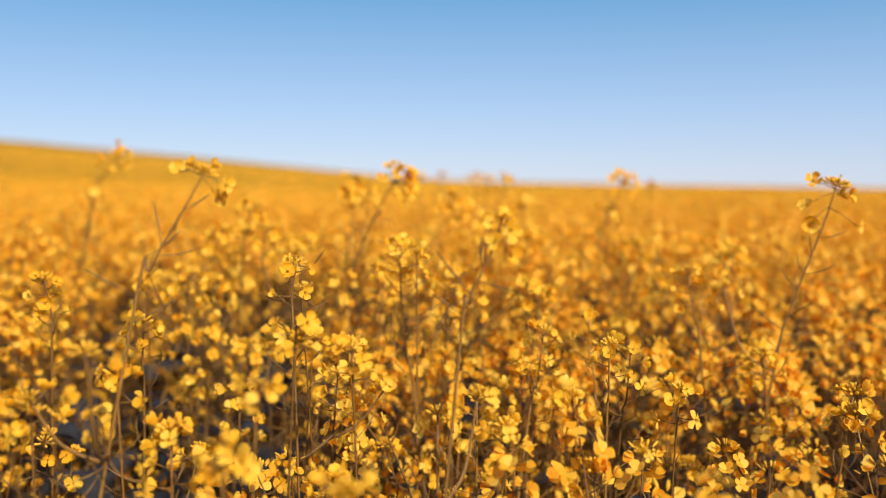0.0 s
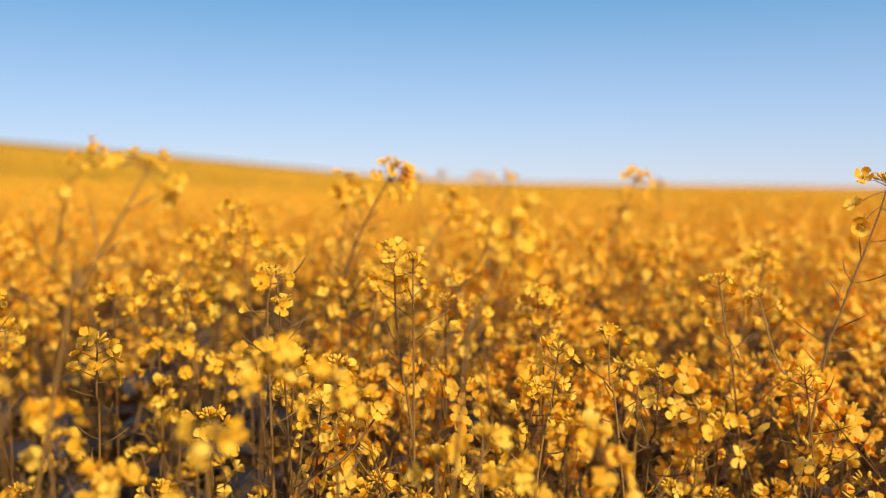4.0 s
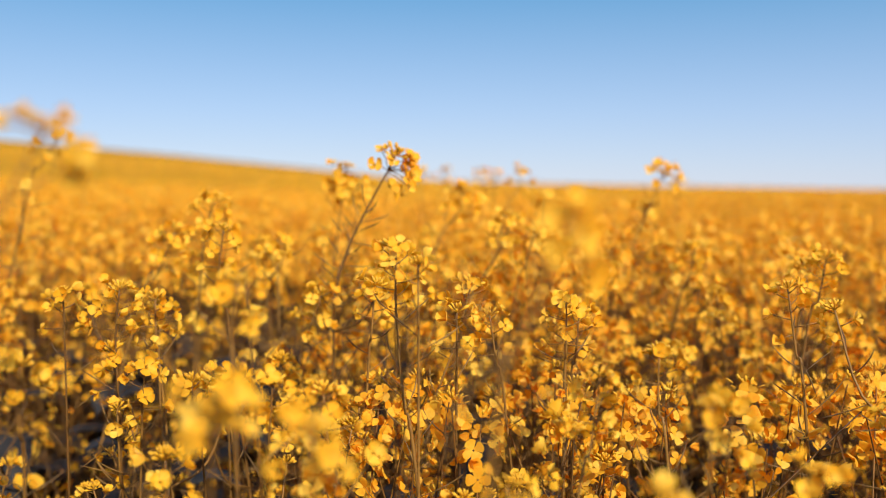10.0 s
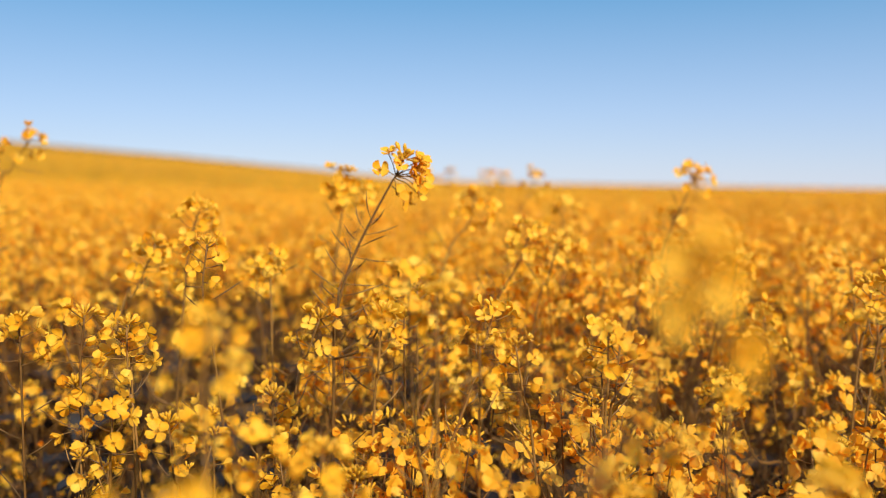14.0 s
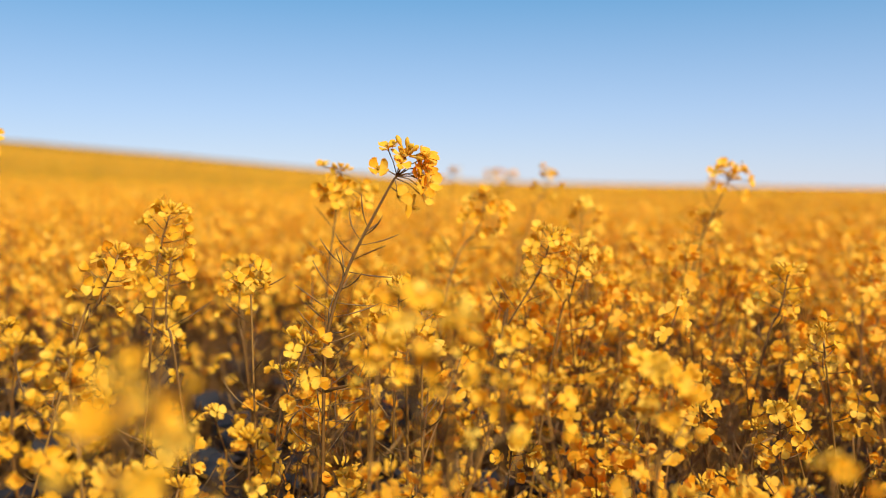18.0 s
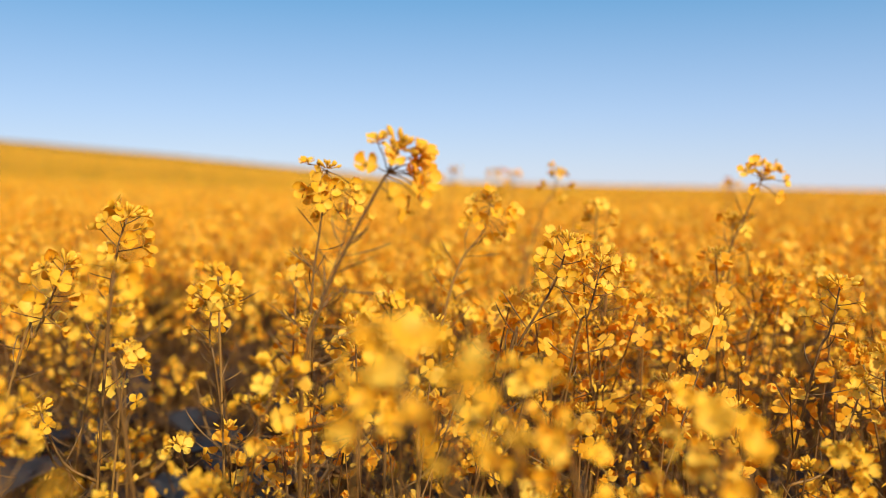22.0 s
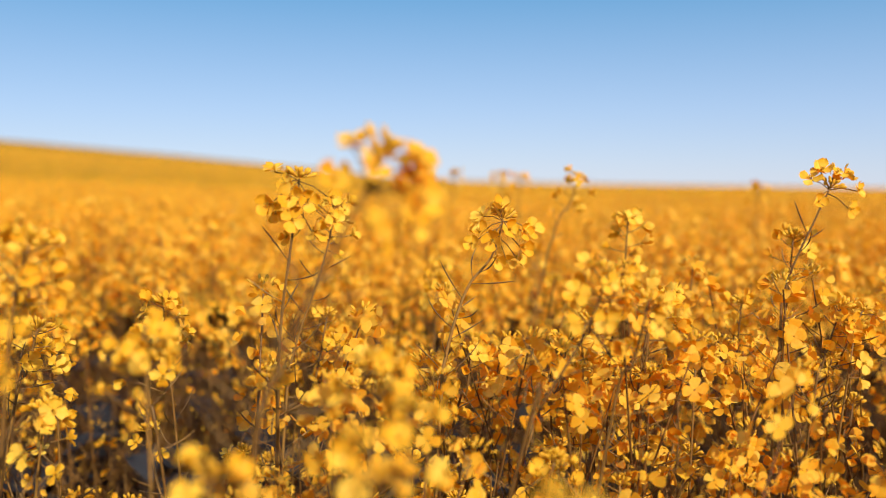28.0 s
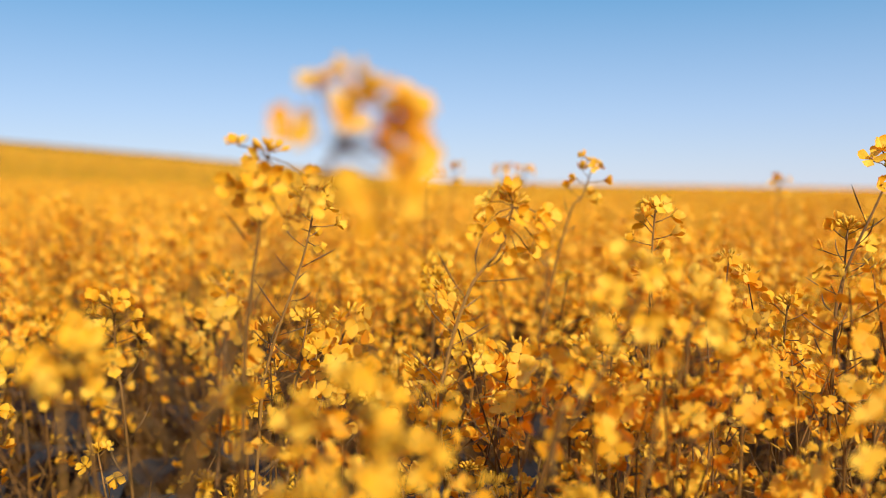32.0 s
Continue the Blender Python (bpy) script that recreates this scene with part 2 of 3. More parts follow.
def petal_mesh(rng, lift, curl, rows=5, cols=4):
    """One obovate petal with a claw, along +x, lifted and curled; 8 mm long."""
    bm = bmesh.new()
    width = (0.0010, 0.0025, 0.0039, 0.0045, 0.0038, 0.0015)
    length = rng.uniform(0.0092, 0.0108)
    twist = rng.uniform(-0.35, 0.35)
    broad, fold, phase, notch = rng.uniform(0.92, 1.22), rng.uniform(-0.15, 0.40), rng.uniform(0, 6), rng.uniform(0.0002, 0.0014)
    grid = []
    for i in range(rows + 1):
        s = i / rows
        x = 0.001 + length * s ** 0.9 * math.cos(lift + curl * s)
        z = length * s * math.sin(lift + curl * s) + 0.0005
        row = []
        for j in range(cols + 1):
            q = j / cols * 2 - 1
            w = width[i] * broad * (1 + 0.13 * rng.uniform(-1, 1))
            edge = -notch * (1 - q * q) + 0.0005 * rng.uniform(-1, 1) if i == rows else 0.0
            row.append(bm.verts.new((x + edge - 0.0007 * q * q * (i >= rows - 1), w * q, z + 0.0011 * q * q * s + twist * w * q * s + fold * abs(q) * w * s + 0.0008 * s * s * math.sin(4 * q + phase) * abs(q) + 0.0006 * rng.uniform(-1, 1) * s)))
        grid.append(row)
    for i in range(rows):
        for j in range(cols):
            bm.faces.new((grid[i][j], grid[i + 1][j], grid[i + 1][j + 1], grid[i][j + 1]))
    return bm


def heart_bm():
    """Stamens and pistil, with four narrow sepals below."""
    bm = bmesh.new()
    for k in range(5):
        q = 2 * math.pi * k / 5
        out = 0.0 if k == 4 else 0.0013
        tube(bm, [Vector((0.3 * out * math.cos(q), 0.3 * out * math.sin(q), -0.001)), Vector((out * math.cos(q), out * math.sin(q), 0.0034)),
                  Vector((1.2 * out * math.cos(q), 1.2 * out * math.sin(q), 0.0048))], [0.0003, 0.0003, 0.0006], 4)
    for k in range(4):
        q = math.pi / 4 + math.pi / 2 * k
        c, s = math.cos(q), math.sin(q)
        v = [bm.verts.new(p) for p in ((0.0004 * c - 0.0006 * s, 0.0004 * s + 0.0006 * c, -0.0022), (0.0004 * c + 0.0006 * s, 0.0004 * s - 0.0006 * c, -0.0022),
                                       (0.0036 * c + 0.0007 * s, 0.0036 * s - 0.0007 * c, 0.0008), (0.0036 * c - 0.0007 * s, 0.0036 * s + 0.0007 * c, 0.0008))]
        bm.faces.new(v)
    return bm


# petals: (lift, curl) from flat open to half shut and drooping
SHAPES = [(0.15, 0.10), (0.30, -0.20), (0.45, 0.15), (0.05, -0.35), (0.75, 0.05), (0.25, 0.30), (1.0, 0.10), (-0.15, -0.55)]
prng = random.Random(11)
PETALS, FLOWERS = [], []
for lift, curl in SHAPES:
    four = [petal_mesh(prng, lift + prng.uniform(-0.15, 0.2), curl) for k in range(4)]
    whole = heart_bm()
    for f in whole.faces:
        f.material_index = 1
    singles = []
    for k, bm in enumerate(four):
        me = mesh_of("petal", bm.copy(), petal_mat)
        singles.append(me)
        bmesh.ops.rotate(bm, verts=bm.verts, cent=(0, 0, 0), matrix=Matrix.Rotation(math.pi / 2 * k + prng.uniform(-0.15, 0.15), 3, "Z"))
        tmp = bpy.data.meshes.new("tmp")
        bm.to_mesh(tmp)
        bm.free()
        whole.from_mesh(tmp)
        bpy.data.meshes.remove(tmp)
    PETALS.append(singles)
    me = mesh_of("flower", whole, petal_mat)
    me.materials.append(heart_mat)
    FLOWERS.append(me)
HEART = mesh_of("flower_heart", heart_bm(), heart_mat)


def turn_to(d, spin):
    """A turn that lays z along d, after a spin about z."""
    return d.to_track_quat("Z", "Y").to_matrix().to_4x4() @ Matrix.Rotation(spin, 4, "Z")


def bud_cluster_mesh(rng, n):
    """A dome of plump closed buds on short stalks."""
    bm = bmesh.new()
    for k in range(n):
        q, out = 2.39996 * k, math.sqrt((k + 0.3) / n)
        d = Vector((math.cos(q) * out * 0.95, math.sin(q) * out * 0.95, 1.05 - 0.75 * out)).normalized()
        foot = Vector((0, 0, -0.004 * out))
        tip = foot + d * (0.0045 + 0.0055 * out + rng.uniform(-0.001, 0.0015))
        size = rng.uniform(0.8, 1.15) * (0.75 + 0.45 * out)
        tube(bm, [foot, tip - d * 0.002, tip, tip + d * 0.0024 * size, tip + d * 0.0050 * size, tip + d * 0.0062 * size],
             [0.0005, 0.0005, 0.0011 * size, 0.0019 * size, 0.0014 * size, 0.0003], 5)
    return mesh_of("raceme_tip", bm, bud_mat)


def pod_mesh(rng, length):
    """A thin seed pod on its stalk, along +x and bending up."""
    bm = bmesh.new()
    bend, sway = rng.uniform(0.1, 0.75), rng.choice((-0.05, 0.05, 0.08))
    pts, radii = [], []
    for i in range(8):
        s = i / 7
        pts.append(Vector((length * (s - 0.18 * bend * s * s), sway * length * math.sin(3 * s), length * bend * 0.55 * s * s)))
        radii.append((0.00045, 0.0004, 0.0004, 0.00065, 0.00075, 0.0007, 0.0005, 0.0002)[i])
    tube(bm, pts, radii, 5)
    return mesh_of("seed_pod", bm, pod_mat)


def bud_mesh(rng):
    """One plump closed bud on its stalk, along +z."""
    bm = bmesh.new()
    size = rng.uniform(0.85, 1.15)
    tube(bm, [Vector((0, 0, z)) for z in (-0.0065, -0.002, 0, 0.0024 * size, 0.0050 * size, 0.0062 * size)],
         [0.0005, 0.0005, 0.0011 * size, 0.0019 * size, 0.0014 * size, 0.0003], 6)
    return mesh_of("flower_bud", bm, bud_mat)


BUDS = [bud_cluster_mesh(prng, n) for n in (10, 14, 17, 21)]
SINGLE_BUDS = [bud_mesh(prng) for k in range(5)]
BUD_SETS = []
for n in (8, 11, 14):
    group = []
    for k in range(n):
        q, out = 2.39996 * k, math.sqrt((k + 0.3) / n)
        d = Vector((math.cos(q) * out * 0.95, math.sin(q) * out * 0.95, 1.05 - 0.75 * out)).normalized()
        group.append((Matrix.Translation(d * (0.0055 + 0.0055 * out)) @ turn_to(d, 0) @ Matrix.Scale(0.75 + 0.4 * out, 4), prng.choice(SINGLE_BUDS)))
    BUD_SETS.append(group)
PODS = [pod_mesh(prng, l) for l in (0.022, 0.028, 0.034, 0.040, 0.046, 0.052)]


def along(line, s):
    """The point and the downward way at s metres below the head of a line of points."""
    for p, q in zip(line, line[1:]):
        d = (q - p).length
        if s <= d or q is line[-1]:
            return p.lerp(q, min(s / d, 1.0)), (q - p).normalized()
        s -= d


def smooth_line(pts, steps=5):
    """A Catmull-Rom line through points."""
    full = [pts[0] * 2 - pts[1], *pts, pts[-1] * 2 - pts[-2]]
    out = []
    for a0, a1, a2, a3 in zip(full, full[1:], full[2:], full[3:]):
        for i in range(steps):
            t = i / steps
            out.append(0.5 * (2 * a1 + (a2 - a0) * t + (2 * a0 - 5 * a1 + 4 * a2 - a3) * t * t + (3 * a1 - a0 - 3 * a2 + a3) * t ** 3))
    out.append(pts[-1])
    return out


def raceme(thing, bm, line, rng, n_flowers, size, n_pods, fine=False, places=(), bud=(0, 0), bloom=1.0):
    """Buds, open flowers and young pods along the top of a stem line; the flower stalks go into the stem's mesh."""
    head, down = along(line, 0.0)
    crown = head + Vector((bud[0], 0, bud[1])) * 0.001
    if bud != (0, 0):
        tube(bm, [head, head.lerp(crown, 0.6) + Vector((-0.001, 0, 0.001)), crown], [0.0009, 0.0007, 0.0006], 5)
    tip_pose = Matrix.Translation(crown) @ turn_to(-down, rng.uniform(0, 6)) @ Matrix.Scale(size * rng.uniform(0.8, 1.05), 4)
    if fine:
        for pose_, me in BUD_SETS[rng.randrange(3)]:
            part("flower_bud", me, thing, tip_pose @ pose_)
    else:
        part("raceme_tip", rng.choice(BUDS), thing, tip_pose)
    if places:
        n_flowers = len(places)
    spin = rng.uniform(0, 6.28)
    for k in range(n_flowers):
        f = (k + 0.5) / n_flowers
        at, down = along(line, (0.002 + 0.048 * f ** 1.15) * size)
        spin += 2.39996 + rng.uniform(-0.3, 0.3)
        side = down.orthogonal().normalized()
        side = Matrix.Rotation(spin, 3, down) @ side
        up = 0.75 - 0.75 * f + rng.uniform(-0.15, 0.15)
        way = (side - down * up).normalized()
        reach = (0.011 + 0.010 * f + rng.uniform(-0.001, 0.005)) * size
        tip = at + way * reach
        if places:
            dx, dz = places[k]
            tip = head + Vector((dx, rng.uniform(-0.012, 0.012), dz)) * 0.001
            tip.y = head.y + rng.uniform(-0.016, 0.012)
            at, down = along(line, max(0.0, min(0.055, 0.002 - 0.0008 * min(0, dz + 16))))
            way, reach = (tip - at).normalized(), (tip - at).length
        tube(bm, [at, at + way * reach * 0.5 + Vector((0, 0, 0.0025 if places else -0.0006)), tip], [0.0006, 0.00045, 0.0006], 4)
        face = (way + TO_SUN * (1.5 if places else 0.35) + Vector((rng.uniform(-0.6, 0.6), rng.uniform(-0.6, 0.6), rng.uniform(-0.5, 0.3)))).normalized()
        kind = rng.choice((0, 1, 5, 4, 2)) if places else rng.choice((0, 1, 2, 4, 5, 6, 2)) if f < 0.75 else rng.choice((0, 3, 7, 4, 6, 7))
        m = Matrix.Translation(tip + face * 0.002) @ turn_to(face, rng.uniform(0, 6)) @ Matrix.Scale((0.96 + rng.uniform(-0.24, 0.14)) * (0.55 + 0.45 * size) * (1.14 if places else 1.05) * bloom, 4)
        if fine:
            flower = part("flower", HEART, thing, m)
            for q in range(4):
                if f > 0.85 and rng.random() < 0.3:
                    continue
                part("petal", PETALS[kind][q], flower, Matrix.Rotation(math.pi / 2 * q + rng.uniform(-0.2, 0.2), 4, "Z"))
        else:
            part("flower", FLOWERS[kind], thing, m)
    for k in range(n_pods):
        f = (k + rng.random()) / n_pods
        at, down = along(line, 0.045 * size + (0.20 if fine else 0.17) * f * size)
        spin += 2.39996 + rng.uniform(-0.4, 0.4)
        side = Matrix.Rotation(spin, 3, down) @ down.orthogonal().normalized()
        way = (side - down * rng.uniform(0.1, 0.7)).normalized()
        x, z = way, (-down - way * (-down).dot(way)).normalized()
        y = z.cross(x)
        m = Matrix((x, y, z)).transposed().to_4x4()
        part("seed_pod", PODS[min(5, 1 + int(3 * f + rng.random() * 3))], thing, Matrix.Translation(at) @ m)


TALL = "tall yellow rapeseed plant rising above the flowering field"
LEANING = "leaning yellow rapeseed plant with thin pods on its stem"
UPRIGHT = "yellow flowering rapeseed plant with thin pods on its stem"
n_hero = 0


def hero(head, lower, n_flowers, size, n_pods, places=(), bud=(0, 0), bloom=1.0):
    """A single plant: its head, the points that its stem passes, and its foot in the soil."""
    global n_hero
    n_hero += 1
    rng = random.Random(100 + n_hero)
    pts = [Vector(head), *[Vector(p) for p in lower]]
    last = pts[-1]
    lean = (pts[-1] - pts[-2]).normalized()
    foot = Vector((last.x + 0.6 * lean.x * last.z, last.y + rng.uniform(-0.04, 0.04), float(land(last.x, last.y))))
    pts = [p - Vector(foot) for p in pts]
    slant = abs(head[0] - lower[-1][0]) / max(head[2] - lower[-1][2], 0.01)
    label = TALL if head[2] > 1.27 else LEANING if slant > 0.28 else UPRIGHT
    thing = tagged(new("rapeseed_plant"), label, "plant", "rapeseed plants")
    thing.matrix_basis = Matrix.Translation(foot)
    low = pts[-1]
    line = smooth_line([*pts, low * 0.5, Vector((0, 0, -0.01))])
    bm = bmesh.new()
    total = len(line)
    tube(bm, line, [(0.0008 + 0.0009 * min(1.0, i / 16)) * (0.6 + 0.4 * size) for i in range(total)], 7)
    raceme(thing, bm, line, rng, n_flowers, size, round(1.5 * n_pods), fine=n_hero <= 24, places=places, bud=bud, bloom=bloom)
    for k in range(1 + rng.randrange(2)):
        at, down = along(line, rng.uniform(0.20, 0.34))
        q = rng.uniform(0, 6.28)
        out = Vector((math.cos(q), math.sin(q), 0))
        reach = rng.uniform(0.04, 0.09)
        tip = at + out * reach + Vector((0, 0, rng.uniform(0.05, 0.11)))
        branch = smooth_line([tip, at + out * reach * 0.6 + Vector((0, 0, 0.02)), at], 4)
        twig = bmesh.new()
        tube(twig, branch, [0.0009 + 0.0009 * i / len(branch) for i in range(len(branch))], 5)
        raceme(thing, twig, branch, rng, 3, 0.75, 5)
        part("branch", mesh_of("branch", twig, stem_mat), thing)
    part("stem", mesh_of("stem", bm, stem_mat), thing)
    return thing


hero((-0.075, 1.352, 1.316), [(-0.084, 1.352, 1.303), (-0.121, 1.352, 1.231), (-0.141, 1.352, 1.164), (-0.144, 1.352, 1.085)], 11, 1.15, 30, places=[(-9, 21), (-17, 3), (2, 15), (1, 8), (23, 14), (19, 6), (24, -1), (20, -12), (25, -7), (15, -2), (21, -19), (0, -20), (11, -30)], bud=(7, 16))
hero((-0.158, 1.630, 1.325), [(-0.166, 1.630, 1.266), (-0.176, 1.630, 1.189), (-0.180, 1.630, 1.071)], 11, 1.10, 10, places=[(-21, 5.6), (-9.6, -5.6), (-6.4, -13.6), (-24, -20.8), (-22.4, -28), (8.8, -17.6), (24, -16), (-5.6, -34.4), (-12, -48.8), (24.8, -36.8), (8.8, -44.8), (23.2, -28.8)])
hero((0.364, 1.800, 1.318), [(0.349, 1.800, 1.285), (0.319, 1.800, 1.208), (0.314, 1.800, 1.107)], 8, 1.00, 10, places=[(-21, 8), (4, 7), (17, 12), (24, -3), (-19, -14), (13, -21), (6, 14), (-11, 17)])
hero((0.084, 1.530, 1.253), [(0.070, 1.530, 1.212), (0.036, 1.530, 1.154), (0.023, 1.530, 1.124)], 12, 1.00, 6)
hero((0.021, 1.730, 1.288), [(0.010, 1.730, 1.252), (-0.014, 1.730, 1.220), (-0.034, 1.730, 1.155), (-0.041, 1.730, 1.074)], 10, 1.05, 12, places=[(-18.6, 2.3), (-9.3, 4.7), (-3.9, 8.5), (3.1, -10), (17, -11.6), (24.8, -9.3), (-21.7, -14.7), (-30.2, -23.3), (-10.8, -18.6), (15.5, -26.4), (12.4, -36.4), (3.1, -39.5), (-8.5, -37.2)])
hero((0.157, 2.155, 1.334), [(0.143, 2.155, 1.292), (0.111, 2.155, 1.211)], 9, 1.00, 6)
hero((0.172, 1.880, 1.281), [(0.169, 1.880, 1.232), (0.168, 1.880, 1.176)], 9, 1.00, 5)
hero((-0.322, 1.490, 1.277), [(-0.333, 1.490, 1.238), (-0.345, 1.490, 1.140)], 17, 1.20, 6)
hero((-0.366, 1.460, 1.236), [(-0.395, 1.460, 1.173), (-0.416, 1.460, 1.134)], 16, 1.15, 9)
hero((-0.272, 1.590, 1.200), [(-0.275, 1.590, 1.143), (-0.265, 1.590, 1.081)], 7, 0.90, 6)
hero((0.342, 1.526, 1.212), [(0.334, 1.526, 1.170), (0.309, 1.526, 1.085)], 9, 1.00, 6)
hero((-0.051, 1.045, 1.240), [(-0.051, 1.045, 1.186), (-0.044, 1.045, 1.104), (-0.033, 1.045, 1.037)], 9, 1.00, 9)
hero((0.018, 1.200, 1.192), [(0.002, 1.200, 1.133), (-0.019, 1.200, 1.075), (-0.040, 1.200, 1.016)], 12, 1.00, 9)
hero((0.117, 1.220, 1.172), [(0.119, 1.220, 1.113), (0.121, 1.220, 1.037)], 9, 0.90, 10)
hero((0.297, 1.075, 1.203), [(0.306, 1.075, 1.145), (0.317, 1.075, 1.080)], 7, 0.90, 9)
hero((-0.346, 1.200, 1.188), [(-0.351, 1.200, 1.138), (-0.349, 1.200, 1.047)], 9, 0.90, 8)
hero((-0.316, 1.220, 1.176), [(-0.315, 1.220, 1.112), (-0.308, 1.220, 1.058)], 8, 0.90, 4)
hero((-0.260, 1.290, 1.246), [(-0.265, 1.290, 1.191), (-0.253, 1.290, 1.121)], 10, 0.90, 4)
hero((0.459, 1.040, 1.306), [(0.448, 1.040, 1.267), (0.412, 1.040, 1.167), (0.389, 1.040, 1.072)], 9, 1.05, 9, places=[(-25, 5), (-2, 5), (8, -9), (18, -9), (-32, -22), (21, -45), (-28, -42), (10, 3)])
hero((-0.180, 0.665, 1.314), [(-0.196, 0.665, 1.286), (-0.222, 0.665, 1.241), (-0.238, 0.665, 1.194)], 11, 0.62, 6, places=[(-22, 3), (-8, 4), (4, 4), (16, -9), (8, -18), (-15, 1)], bloom=0.72)
hero((0.043, 0.660, 1.277), [(0.035, 0.660, 1.254), (0.018, 0.660, 1.216), (0.010, 0.660, 1.164)], 7, 0.50, 6, places=[(0, 4), (-7, 0), (4, -5), (3, -20), (-4, -12)], bloom=1.1)
hero((-0.609, 1.680, 1.378), [(-0.643, 1.680, 1.327), (-0.670, 1.680, 1.261)], 9, 1.00, 5)
hero((-0.144, 0.860, 1.230), [(-0.149, 0.860, 1.190), (-0.147, 0.860, 1.145)], 6, 0.70, 7)
hero((0.108, 0.950, 1.149), [(0.101, 0.950, 1.092), (0.089, 0.950, 1.030)], 8, 0.90, 5)
hero((0.167, 1.010, 1.158), [(0.168, 1.010, 1.106), (0.178, 1.010, 1.046)], 5, 0.80, 9)
hero((0.228, 0.840, 1.111), [(0.223, 0.840, 1.050)], 7, 0.85, 4)
hero((0.361, 1.000, 1.117), [(0.372, 1.000, 1.029)], 9, 0.90, 4)
hero((-0.429, 0.944, 1.207), [(-0.420, 0.944, 1.155), (-0.423, 0.944, 1.106)], 8, 0.85, 6)
hero((-0.200, 1.040, 1.127), [(-0.193, 1.040, 1.080)], 8, 0.90, 3)
hero((-0.360, 1.210, 1.124), [(-0.353, 1.210, 1.071), (-0.352, 1.210, 1.008)], 6, 0.90, 3)
hero((-0.405, 1.200, 1.184), [(-0.404, 1.200, 1.110)], 9, 0.90, 5)
hero((-0.153, 1.320, 1.170), [(-0.172, 1.320, 1.114), (-0.184, 1.320, 1.057)], 9, 0.95, 5)
hero((-0.323, 1.248, 1.162), [(-0.322, 1.248, 1.111)], 8, 1.00, 3)
hero((-0.078, 1.420, 1.209), [(-0.080, 1.420, 1.165), (-0.083, 1.420, 1.105)], 10, 1.00, 6)
hero((0.148, 1.650, 1.221), [(0.141, 1.650, 1.161)], 9, 1.00, 4)
hero((-0.310, 1.740, 1.207), [(-0.308, 1.740, 1.148), (-0.300, 1.740, 1.075)], 12, 1.00, 6)
hero((0.080, 1.700, 1.177), [(0.070, 1.700, 1.129), (0.041, 1.700, 1.070)], 11, 1.00, 7)
hero((0.142, 1.670, 1.154), [(0.138, 1.670, 1.100)], 9, 1.00, 5)
hero((0.154, 1.660, 1.219), [(0.142, 1.660, 1.174)], 10, 1.00, 5)
hero((-0.010, 1.750, 1.159), [(-0.014, 1.750, 1.112), (-0.031, 1.750, 1.061)], 10, 0.95, 5)
hero((-0.135, 1.860, 1.140), [(-0.135, 1.860, 1.069)], 8, 0.95, 4)
hero((0.357, 1.750, 1.202), [(0.339, 1.750, 1.141), (0.328, 1.750, 1.078)], 10, 1.00, 9)
hero((0.285, 1.830, 1.196), [(0.281, 1.830, 1.140), (0.280, 1.830, 1.092)], 9, 1.00, 8)
hero((-0.408, 1.685, 1.190), [(-0.420, 1.685, 1.146), (-0.436, 1.685, 1.095)], 11, 1.00, 6)
hero((0.185, 1.650, 1.166), [(0.183, 1.650, 1.105)], 11, 1.00, 4)
hero((-0.148, 1.800, 1.301), [(-0.162, 1.800, 1.238), (-0.195, 1.800, 1.141), (-0.205, 1.800, 1.053)], 12, 1.00, 8)
hero((-0.117, 0.700, 1.183), [(-0.121, 0.700, 1.139)], 7, 0.80, 3)
hero((-0.077, 0.720, 1.173), [(-0.074, 0.720, 1.115)], 7, 0.80, 3)
hero((-0.127, 0.600, 1.167), [(-0.131, 0.600, 1.113)], 6, 0.70, 3)
hero((-0.312, 0.660, 1.136), [(-0.312, 0.660, 1.081)], 7, 0.75, 3)
hero((-0.263, 0.700, 1.156), [(-0.260, 0.700, 1.091)], 7, 0.75, 3)
hero((-0.141, 0.550, 1.125), [(-0.139, 0.550, 1.089)], 7, 0.70, 2)
hero((0.105, 0.720, 1.133), [(0.110, 0.720, 1.071)], 8, 0.75, 3)
hero((-0.149, 0.910, 1.205), [(-0.147, 0.910, 1.186)], 5, 0.60, 2)
hero((-0.230, 1.450, 1.213), [(-0.229, 1.450, 1.173)], 10, 0.90, 4)
hero((-0.006, 3.200, 1.366), [(-0.015, 3.200, 1.272)], 8, 1.10, 3)
hero((0.113, 3.200, 1.361), [(0.111, 3.200, 1.272)], 8, 1.10, 3)
hero((0.148, 3.000, 1.348), [(0.142, 3.000, 1.274)], 8, 1.10, 3)
hero((0.680, 2.900, 1.323), [(0.676, 2.900, 1.251)], 9, 1.10, 3)
hero((-0.071, 2.600, 1.342), [(-0.069, 2.600, 1.279)], 8, 1.10, 3)
hero((-0.259, 1.294, 1.076), [(-0.258, 1.294, 1.032)], 8, 0.90, 2)
hero((0.031, 1.357, 1.074), [(0.023, 1.357, 1.023)], 9, 0.90, 4)
hero((0.339, 1.830, 1.267), [(0.335, 1.830, 1.204), (0.327, 1.830, 1.108)], 9, 1.00, 6)
hero((0.117, 1.800, 1.179), [(0.115, 1.800, 1.105)], 10, 1.00, 4)
